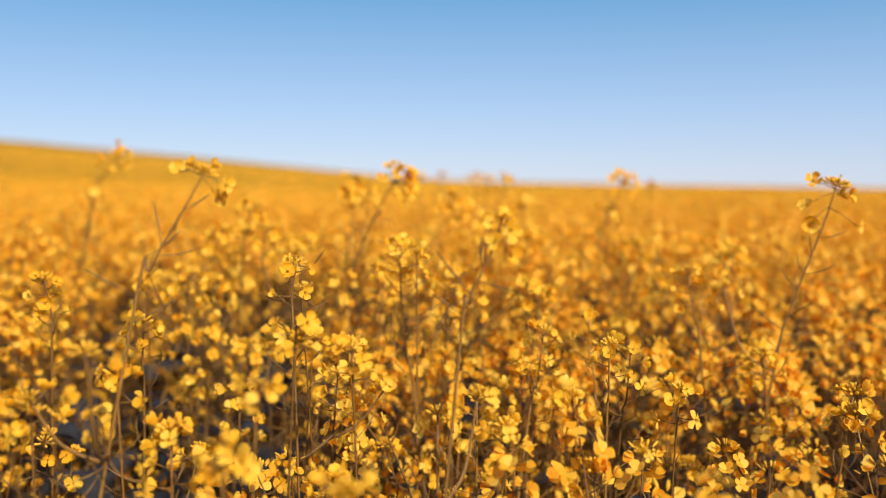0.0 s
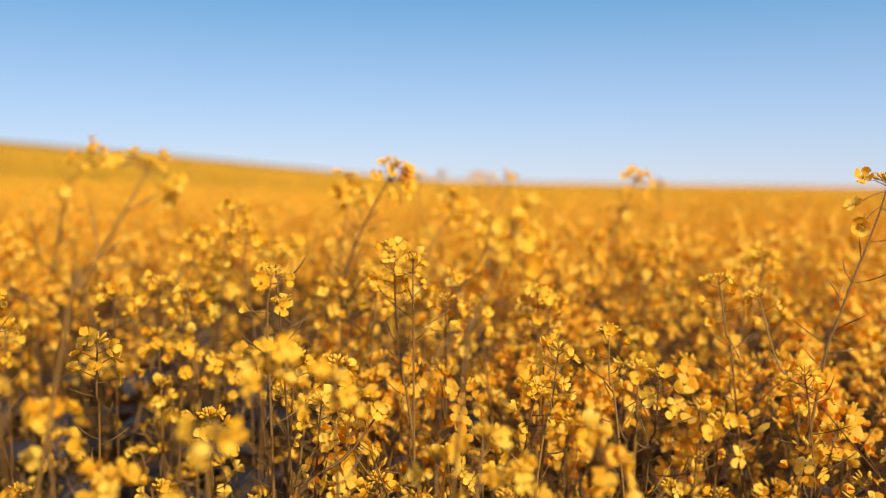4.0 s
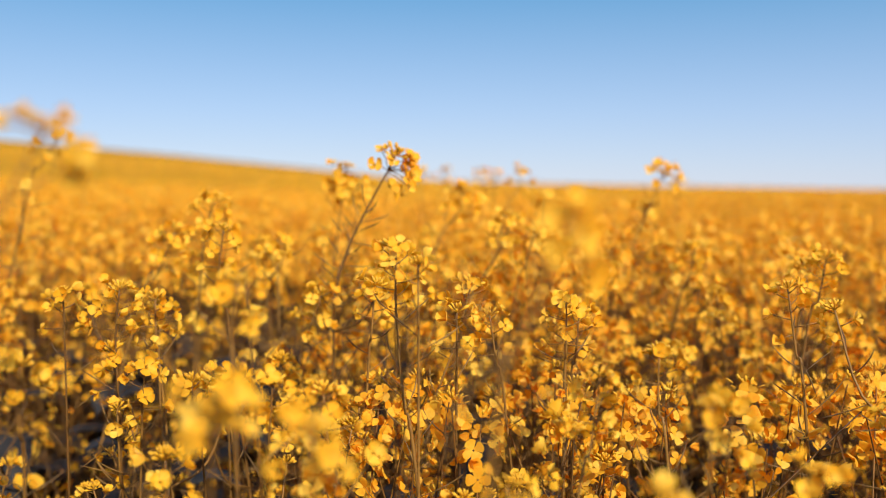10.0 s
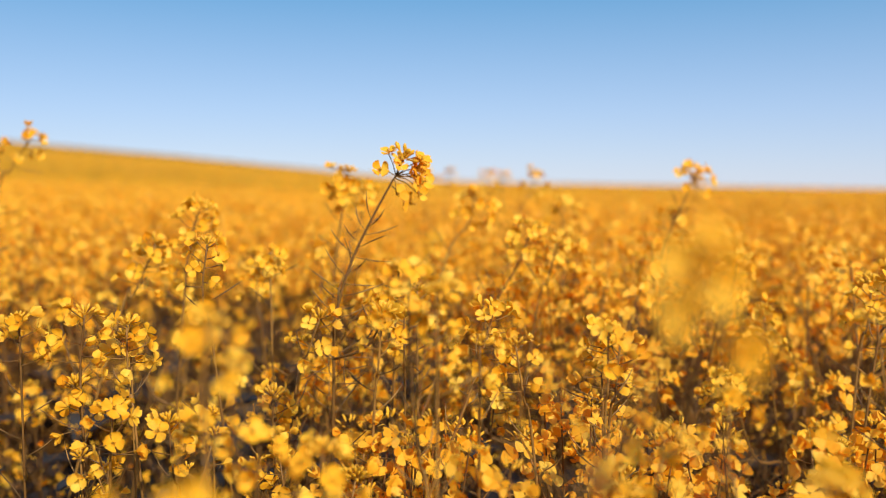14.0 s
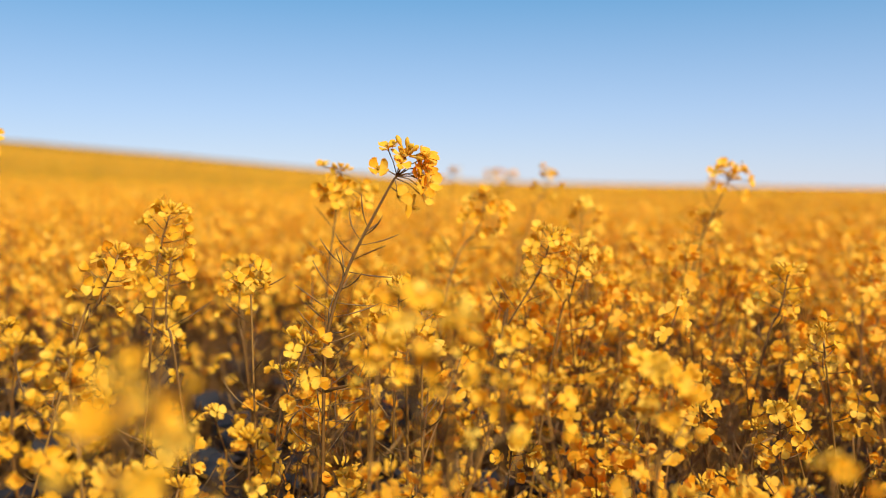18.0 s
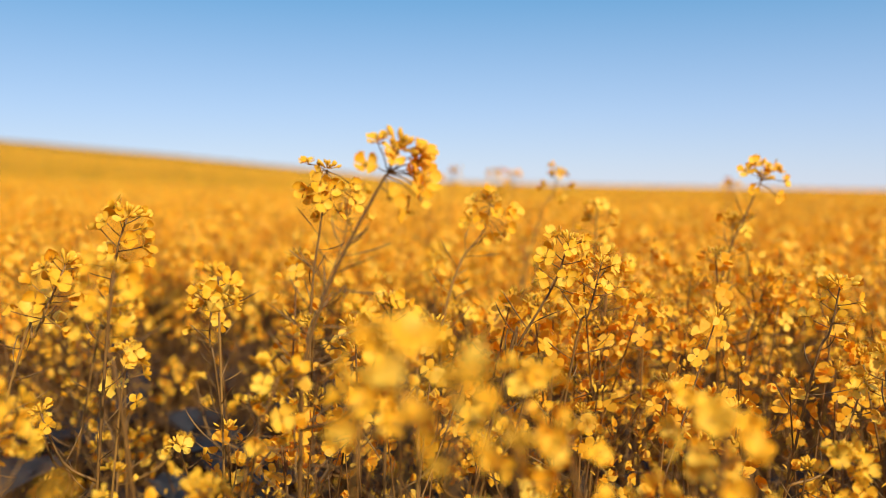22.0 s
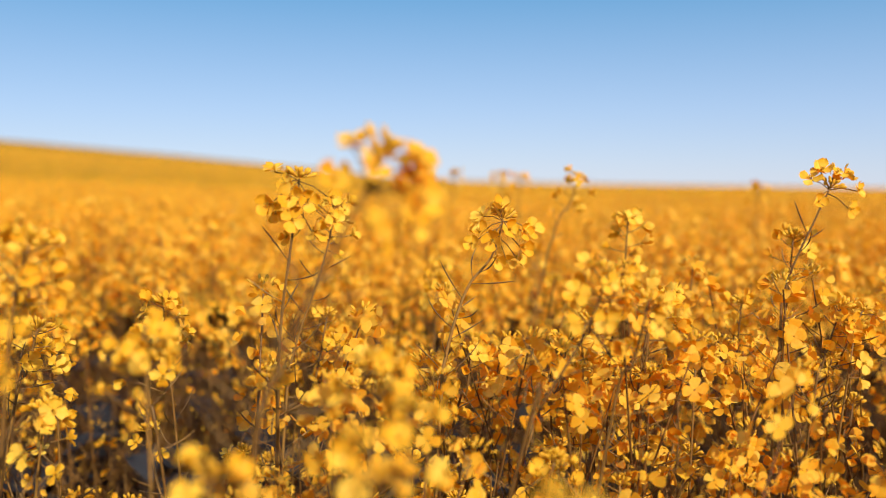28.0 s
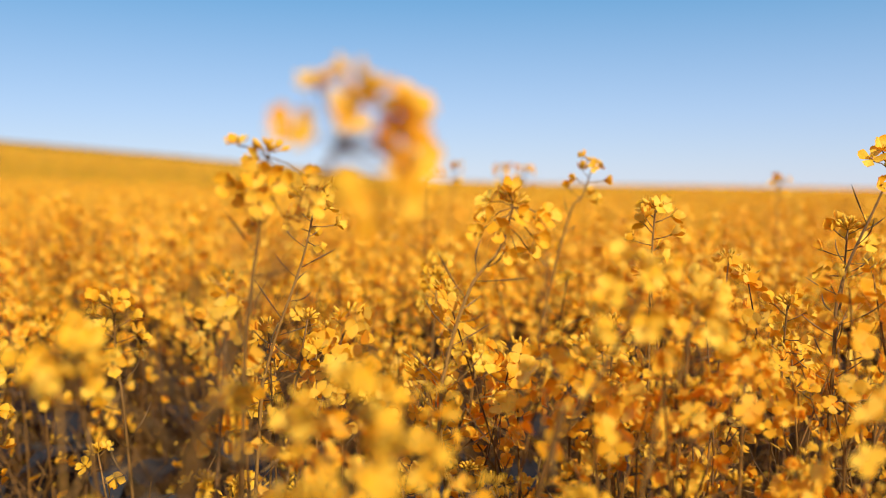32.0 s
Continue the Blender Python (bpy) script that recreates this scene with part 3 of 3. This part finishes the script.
# heads of the lower storey: place, open flowers, size, pods, sideways run of the stem
LOWER_HEADS = (((-0.146, 0.985, 1.138), 9, 0.9, 4, 0.01), ((-0.104, 0.970, 1.134), 9, 0.9, 5, -0.01), ((0.033, 0.873, 1.093), 6, 0.8, 6, 0.0),
               ((0.192, 0.901, 1.136), 6, 0.8, 7, 0.01), ((-0.313, 0.915, 1.166), 8, 0.85, 6, 0.005), ((0.050, 0.711, 1.110), 6, 0.8, 2, 0.0),
               ((-0.311, 1.170, 1.112), 10, 1.0, 4, 0.01), ((0.426, 1.295, 1.216), 10, 1.0, 5, 0.02), ((0.434, 1.365, 1.200), 11, 1.0, 5, 0.01),
               ((0.158, 0.838, 1.156), 4, 0.75, 4, 0.0), ((-0.109, 0.900, 1.114), 8, 0.85, 3, 0.01), ((0.036, 1.182, 1.166), 9, 0.9, 4, -0.02),
               ((-0.031, 1.008, 1.232), 4, 0.6, 3, 0.0), ((-0.078, 1.160, 1.197), 7, 0.85, 4, 0.01), ((0.002, 1.105, 1.180), 6, 0.8, 3, 0.0),
               ((0.108, 1.135, 1.184), 8, 0.9, 4, 0.0), ((0.129, 1.190, 1.168), 9, 0.95, 4, 0.01), ((-0.191, 1.259, 1.103), 10, 0.95, 6, 0.0),
               ((-0.096, 1.175, 1.074), 11, 0.95, 5, 0.0), ((-0.066, 1.300, 1.176), 5, 0.85, 6, 0.0), ((-0.055, 1.365, 1.194), 5, 0.85, 3, 0.0),
               ((-0.360, 1.592, 1.138), 10, 0.95, 5, 0.02), ((-0.430, 1.762, 1.158), 10, 0.95, 4, 0.0), ((0.143, 1.685, 1.134), 10, 1.0, 6, 0.01),
               ((0.118, 1.540, 1.234), 9, 0.95, 5, 0.03), ((0.095, 1.751, 1.138), 11, 1.0, 5, 0.02),
               ((-0.270, 1.190, 1.095), 8, 0.9, 5, -0.01), ((-0.225, 0.960, 1.085), 7, 0.9, 4, 0.0))
for (x, y, z), n, size, pods, run in LOWER_HEADS:
    hero((x, y, z), [(x - 0.4 * run, y, z - 0.05), (x - run, y + 0.01, z - 0.12)], n, size, pods)


GAPS = ((-0.30, 0.98, 0.15), (0.10, 1.42, 0.11), (-0.40, 1.62, 0.13), (0.33, 1.38, 0.10), (0.16, 0.92, 0.09), (-0.05, 1.68, 0.07),
        (-0.46, 1.26, 0.12), (-0.24, 1.30, 0.07), (-0.42, 0.78, 0.13), (-0.55, 1.48, 0.10), (-0.66, 1.75, 0.12), (-0.05, 1.42, 0.08), (-0.12, 1.30, 0.06),
        (0.02, 2.02, 0.13), (0.30, 2.12, 0.12), (-0.22, 2.10, 0.12), (0.46, 1.92, 0.10), (0.16, 2.35, 0.12), (-0.10, 2.40, 0.10))


def gap(x, y):
    """Towards 1 inside the bare, dark gaps of the crop."""
    return sum(np.exp(-(((x - a) ** 2 + (y - b) ** 2) / c ** 2) ** 2) for a, b, c in GAPS) + 0.9 * bare_strip(x, y)


def bare_strip(x, y):
    """Towards 1 on a strip along the walk's left where the crop is thinned."""
    return np.exp(-((x + 0.41 + 0.03 * np.sin(5 * y)) / 0.19) ** 4) * np.clip((y - 0.4) / 0.2, 0, 1) * np.clip((2.4 - y) / 0.3, 0, 1)


def clumps(x, y):
    """Where the crop stands thick (towards 1) and where it gapes (towards 0)."""
    v = sum(np.sin(x * f * c + y * f * s + p) for f, c, s, p in ((31, 0.8, 0.6, 0.3), (37, -0.5, 0.86, 1.9), (23, 0.97, -0.2, 4.0), (52, 0.3, 0.95, 2.2)))
    return 1 / (1 + np.exp(-2.0 * v))


# ---- plants of the near crop, a few built and then copied ----
KINDS = []
for k in range(9):
    rng = random.Random(400 + k)
    thing = tagged(new("rapeseed_plant"), "yellow flowering rapeseed plant branching above dark soil", "plant", "rapeseed plants")
    top = 1.0
    line = smooth_line([Vector((rng.uniform(-0.03, 0.03), rng.uniform(-0.03, 0.03), top)), Vector((rng.uniform(-0.02, 0.02), rng.uniform(-0.02, 0.02), 0.8)), Vector((0.01, 0, 0.4)), Vector((0, 0, -0.02))])
    bm = bmesh.new()
    tube(bm, line, [0.0009 + 0.0014 * min(1.0, i / 14) for i in range(len(line))], 6)
    raceme(thing, bm, line, rng, 8 + k % 3, 0.9, 5)
    for b in range(1 + k % 3):
        at, down = along(line, rng.uniform(0.16, 0.36))
        q = b * 2.3 + rng.uniform(-0.5, 0.5)
        out = Vector((math.cos(q), math.sin(q), 0))
        reach = rng.uniform(0.05, 0.10)
        tip = at + out * reach + Vector((0, 0, rng.uniform(0.07, 0.14)))
        branch = smooth_line([tip, at + out * reach * 0.7 + Vector((0, 0, 0.03)), at], 4)
        twig = bmesh.new()
        tube(twig, branch, [0.0009 + 0.0009 * i / len(branch) for i in range(len(branch))], 5)
        raceme(thing, twig, branch, rng, 4, 0.8, 5)
        part("branch", mesh_of("branch", twig, stem_mat), thing)
    part("stem", mesh_of("stem", bm, stem_mat), thing)
    KINDS.append(thing)

rng = random.Random(77)
near_spots = []
tries = 0
while len(near_spots) < 84 and tries < 20000:
    tries += 1
    y = rng.uniform(0.35, 2.3)
    x = rng.uniform(-1, 1) * (0.53 * y + 0.05)
    if any((x - p) ** 2 + (y - q) ** 2 < 0.06 ** 2 for p, q in near_spots) or rng.random() > (clumps(x, y) + 0.1) * (0.35 if y < 1.15 else 1.0) * (1 - 0.9 * min(1, gap(x, y))):
        continue
    if bare_strip(x, y) < 0.5:
        near_spots.append((x, y))
poses = []
for x, y in near_spots:
    height = min(max(rng.gauss(1.06 if y < 1.5 else 1.11, 0.055), 0.93), 1.11 if y < 1.5 else 1.22)
    m = Matrix.Translation((x, y, float(land(x, y)))) @ Matrix.Rotation(rng.uniform(0, 6.28), 4, "Z") @ Matrix.Rotation(rng.gauss(0, 0.06), 4, "X")
    poses.append(m @ Matrix.Diagonal((1.0, 1.0, height, 1)))
for i, m in enumerate(poses[len(KINDS):]):
    copy_thing(KINDS[i % len(KINDS)], m)
for thing, m in zip(KINDS, poses):
    thing.matrix_basis = m


# ---- the crop past counting ----
OUTLINES = {1: ((0.05, 0.30), (1.0, 0.45)), 2: ((0.1, 0.14), (0.55, 0.47), (1.0, 0.33)),
            4: ((0.08, 0.10), (0.36, 0.31), (0.68, 0.45), (0.93, 0.37), (1.04, 0.15))}


def template(rng, n_flowers, petal_quads, stem_sides, n_buds, n_pods, stem_length, size, n_twigs=0):
    """A light raceme as arrays: verts, quads, material slots (0 petal, 1 stem, 2 bud)."""
    V, F, S = [], [], []

    def quad(p, slot):
        b = len(V)
        V.extend(p)
        F.append((b, b + 1, b + 2, b + 3))
        S.append(slot)

    def strip(rows, slot):
        b = len(V)
        for r in rows:
            V.extend(r)
        for i in range(len(rows) - 1):
            F.append((b + 2 * i, b + 2 * i + 1, b + 2 * i + 3, b + 2 * i + 2))
            S.append(slot)

    def stick(pts, radii, sides, slot):
        b = len(V)
        for p, r in zip(pts, radii):
            for k in range(sides):
                q = 2 * math.pi * k / sides
                V.append(p + Vector((r * math.cos(q), r * math.sin(q), 0)))
        for i in range(len(pts) - 1):
            for k in range(sides):
                F.append((b + i * sides + k, b + i * sides + (k + 1) % sides, b + (i + 1) * sides + (k + 1) % sides, b + (i + 1) * sides + k))
                S.append(slot)

    lean = Vector((rng.uniform(-0.18, 0.18), rng.uniform(-0.18, 0.18), 0))
    if stem_sides:
        stick([lean * (-s * s * stem_length) + Vector((0, 0, -s * stem_length)) for s in (0, 0.3, 0.65, 1.0)], [0.0008, 0.0012, 0.0016, 0.002], stem_sides, 1)
    spin = rng.uniform(0, 6)
    for k in range(n_flowers):
        f = (k + 0.5) / n_flowers
        spin += 2.39996 + rng.uniform(-0.3, 0.3)
        up = 0.8 - 0.8 * f
        way = Vector((math.cos(spin), math.sin(spin), up)).normalized()
        c = Vector((0, 0, -(0.003 + 0.05 * f) * size)) + way * (0.012 + 0.008 * f + rng.uniform(0, 0.005)) * size
        face = (way + TO_SUN * 0.25 + Vector((rng.uniform(-0.7, 0.7), rng.uniform(-0.7, 0.7), rng.uniform(-0.5, 0.4)))).normalized()
        frame_ = turn_to(face, rng.uniform(0, 6))
        lift = rng.uniform(-0.2, 1.15)
        bloom = rng.uniform(0.70, 1.10)
        for q in range(4):
            t = frame_ @ Matrix.Rotation(math.pi / 2 * q, 4, "Z")
            if rng.random() < 0.08:
                continue
            L = rng.uniform(0.0088, 0.0112) * (0.6 + 0.4 * size) * bloom
            broad, fold, skew = rng.uniform(0.90, 1.25), rng.uniform(-0.2, 0.45), rng.uniform(-0.3, 0.3)
            rows = []
            curl = 0.7 * (rng.random() - 0.5)
            outline = OUTLINES[petal_quads]
            for s, w in outline:
                bend = lift + curl * s
                p = Vector((L * s * math.cos(bend), 0, L * s * math.sin(bend)))
                w *= broad * rng.uniform(0.85, 1.15)
                lean_l, lean_r = (fold + skew) * w * L * s + rng.uniform(-0.07, 0.07) * L * s, (fold - skew) * w * L * s + rng.uniform(-0.07, 0.07) * L * s
                rows.append((c + (t @ (p + Vector((0, -w * L, lean_l)))), c + (t @ (p + Vector((0, w * L, lean_r))))))
            strip(rows, 0)
    for k in range(n_buds):
        q, out = 2.39996 * k, math.sqrt((k + 0.3) / max(n_buds, 1))
        d = Vector((math.cos(q) * out, math.sin(q) * out, 1.1 - 0.7 * out)).normalized()
        c = d * (0.011 + 0.004 * out)
        stick([c - d * 0.002, c + d * 0.001, c + d * 0.0035, c + d * 0.0045], [0.0006, 0.0017, 0.0014, 0.0003], 3, 2)
    for k in range(n_pods):
        spin += 2.39996
        s = 0.06 + 0.2 * (k + rng.random()) / n_pods
        b = Vector((0, 0, -s)) - lean * (s * s / stem_length)
        way = Vector((math.cos(spin), math.sin(spin), rng.uniform(0.1, 0.8))).normalized()
        l = rng.uniform(0.025, 0.055)
        stick([b, b + way * l * 0.4, b + way * l * 0.75 + Vector((0, 0, 0.07 * l)), b + way * l + Vector((0, 0, 0.2 * l))], [0.0005, 0.0006, 0.0008, 0.0002], 3, 1)
    for k in range(n_twigs):
        spin += 2.39996 + rng.uniform(-0.5, 0.5)
        s = rng.uniform(0.08, 0.34)
        b = Vector((0, 0, -s)) - lean * (s * s / stem_length)
        way = Vector((math.cos(spin), math.sin(spin), rng.uniform(0.15, 1.1))).normalized()
        l = rng.uniform(0.06, 0.15)
        stick([b, b + way * l * 0.4 - Vector((0, 0, 0.05 * l)), b + way * l * 0.75, b + way * l + Vector((0, 0, 0.12 * l))], [0.0012, 0.001, 0.0009, 0.0006], 4, 1)
    return np.array(V, np.float32), np.array(F, np.int64), np.array(S, np.int64)


def scatter(name, label, pos, kinds, rng, size, tilt, mats, turn=0.7):
    """Many light racemes in one mesh."""
    vs, fs, ss, base = [], [], [], 0
    pick = rng.integers(0, len(kinds), len(pos))
    for k, (V, F, S) in enumerate(kinds):
        p = pos[pick == k]
        n = len(p)
        if not n:
            continue
        a = rng.uniform(-turn, turn, n)
        sx, sy = rng.normal(0, tilt, n), rng.normal(0, tilt, n)
        sc = rng.uniform(*size, n)
        c, s = np.cos(a), np.sin(a)
        x = (V[None, :, 0] * c[:, None] - V[None, :, 1] * s[:, None]) * sc[:, None]
        y = (V[None, :, 0] * s[:, None] + V[None, :, 1] * c[:, None]) * sc[:, None]
        z = V[None, :, 2] * sc[:, None]
        x, y = x + z * sx[:, None], y + z * sy[:, None]
        W = np.stack([x + p[:, None, 0], y + p[:, None, 1], z + p[:, None, 2]], -1).reshape(-1, 3)
        G = (F[None] + (np.arange(n) * len(V))[:, None, None] + base).reshape(-1, 4)
        vs.append(W), fs.append(G), ss.append(np.tile(S, n))
        base += len(W)
    ob = big_mesh(name, np.concatenate(vs), fs, ss, mats, True)
    return tagged(ob, label, "crop", kind="stuff")


def wedge(rng, n, y0, y1, margin):
    """Places spread evenly over the view's ground between two distances."""
    y = np.sqrt(rng.uniform(y0 * abs(y0), y1 * y1, n)) if y0 >= 0 else rng.uniform(y0, y1, n)
    half = 0.56 * np.maximum(y, 0) + margin
    return rng.uniform(-1, 1, n) * half, y


trng = random.Random(31)
near_kinds = [template(trng, trng.choice((8, 10, 13)), 4, 5, 9, 6, 0.5, 0.95) for k in range(14)]
middle_kinds = [template(trng, trng.choice((7, 9, 11)), 2, 3, 3, 1, 0.5, 0.95) for k in range(12)]
low_kinds = [template(trng, trng.choice((0, 1, 2, 3)), 4, 4, 2, 10, 0.5, 0.85, 6) for k in range(8)]
stalk_kinds = [template(trng, trng.choice((0, 1, 2, 3)), 4, 4, 4, 18, 0.5, 0.85, 3) for k in range(8)]
mid_kinds = [template(trng, trng.choice((6, 8)), 1, 3, 0, 0, 0.4, 1.1) for k in range(10)]
far_kinds = [template(trng, 4, 1, 0, 0, 0, 0.3, 1.8) for k in range(10)]
MATS = [petal_stuff_mat, stem_shaded_mat, bud_stuff_mat]
FAR_MATS = [petal_far_shaded_mat, stem_shaded_mat, bud_stuff_mat]
nrng = np.random.default_rng(9)


def crop(n, y0, y1, margin, mean, spread, low, high, lane, gaps=0.0):
    x, y = wedge(nrng, n, y0, y1, margin)
    thin = lane and gaps > 0   # the flowering storey opens at the gaps, the stalks below run on
    keep = nrng.random(n) < (1 - 0.88 * thin * np.minimum(1, gap(x, y))) * (1 - gaps * (1 - clumps(x, y))) * np.where(thin & (y < 1.15), 0.24, np.where(thin & (y > 1.4), 0.74, 1.0)) * (1 - 0.8 * thin * bare_strip(x, y))
    x, y = x[keep], y[keep]
    n = len(x)
    z = np.clip(nrng.normal(mean, spread, n), low, high)
    if lane:   # heads hang low in the gaps, and the camera's lane stays clear of tall ones
        z = z - 0.16 * np.minimum(1, gap(x, y))
        z = np.where(y < 1.5, np.minimum(z - 0.05, 1.12 - 0.05 * nrng.random(n)), z)
    return np.stack([x, y, z + land(x, y)], -1)


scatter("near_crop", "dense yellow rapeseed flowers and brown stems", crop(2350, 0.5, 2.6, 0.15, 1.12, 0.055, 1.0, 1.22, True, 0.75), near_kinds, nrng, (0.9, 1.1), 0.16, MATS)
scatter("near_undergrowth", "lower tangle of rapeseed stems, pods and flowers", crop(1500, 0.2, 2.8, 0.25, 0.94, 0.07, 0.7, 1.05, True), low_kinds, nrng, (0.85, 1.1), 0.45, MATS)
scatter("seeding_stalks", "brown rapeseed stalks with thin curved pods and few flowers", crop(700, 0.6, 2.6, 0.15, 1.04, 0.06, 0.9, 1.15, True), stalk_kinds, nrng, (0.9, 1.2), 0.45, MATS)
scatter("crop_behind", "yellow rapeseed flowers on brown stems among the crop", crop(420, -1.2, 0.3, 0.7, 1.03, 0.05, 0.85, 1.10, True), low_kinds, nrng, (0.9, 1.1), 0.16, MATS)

# the crop at the sides of the walk and behind it
arng = np.random.default_rng(41)
ring = np.sqrt(arng.uniform(0, 4.2 ** 2, 18000))
turn_ = arng.uniform(-np.pi, np.pi, 18000)
ax, ay = ring * np.sin(turn_), ring * np.cos(turn_)
outside = (np.abs(ax) > 0.56 * np.maximum(ay, 0) + 0.22) | (ay < -1.2)
ax, ay = ax[outside], ay[outside]
around = np.stack([ax, ay, np.clip(arng.normal(1.05, 0.06, len(ax)), 0.86, 1.2) + land(ax, ay)], -1)
scatter("crop_around", "yellow rapeseed flowers on brown stems beside the path", around, mid_kinds, arng, (1.15, 1.5), 0.16, MATS)
scatter("middle_crop", "dense yellow rapeseed flowers on brown stems", crop(2900, 2.5, 4.2, 0.4, 1.12, 0.06, 0.9, 1.26, False, 0.35), middle_kinds, nrng, (0.9, 1.15), 0.16, MATS)
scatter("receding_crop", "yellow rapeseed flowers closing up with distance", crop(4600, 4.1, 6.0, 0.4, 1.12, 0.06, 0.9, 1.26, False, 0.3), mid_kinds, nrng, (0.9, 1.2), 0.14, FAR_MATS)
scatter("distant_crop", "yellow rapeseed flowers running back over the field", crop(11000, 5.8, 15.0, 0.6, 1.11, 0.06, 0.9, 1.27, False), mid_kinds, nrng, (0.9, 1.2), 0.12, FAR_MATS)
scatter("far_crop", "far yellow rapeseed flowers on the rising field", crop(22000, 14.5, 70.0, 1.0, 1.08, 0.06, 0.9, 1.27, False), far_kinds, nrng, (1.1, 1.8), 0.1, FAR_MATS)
canopy = ring_sheet("far_crop_surface", np.geomspace(3.4, 259, 260), 720, 0.95, 0.04, canopy_mat)
tagged(canopy, "yellow surface of the rapeseed field rising to the skyline", "crop", kind="stuff")


def leaf_template(rng):
    """A drooping, wavy lower leaf as arrays."""
    V, F = [], []
    l, w, droop = rng.uniform(0.07, 0.13), rng.uniform(0.018, 0.03), rng.uniform(0.2, 0.9)
    for i in range(6):
        s = i / 5
        half = w * math.sin(math.pi * min(1, 0.12 + 0.88 * s)) + 0.002
        for q in (-1, 0, 1):
            V.append((0.02 + l * s, half * q, 0.04 * s - droop * l * s * s + 0.006 * abs(q) + rng.uniform(-0.004, 0.004)))
    for i in range(5):
        for q in range(2):
            b = 3 * i + q
            F.append((b, b + 3, b + 4, b + 1))
    return np.array(V, np.float32), np.array(F, np.int64), np.zeros(len(F), np.int64)


# leaf layer added below the flowers, its dark colour standing in for shade there
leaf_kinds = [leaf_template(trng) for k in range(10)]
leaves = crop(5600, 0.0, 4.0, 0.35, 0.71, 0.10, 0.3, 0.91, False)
scatter("lower_leaves", "lower leaves coloured near black as the shade under the flowers", leaves, leaf_kinds, nrng, (0.8, 1.2), 0.2, [shaded_leaf_mat], 3.14)
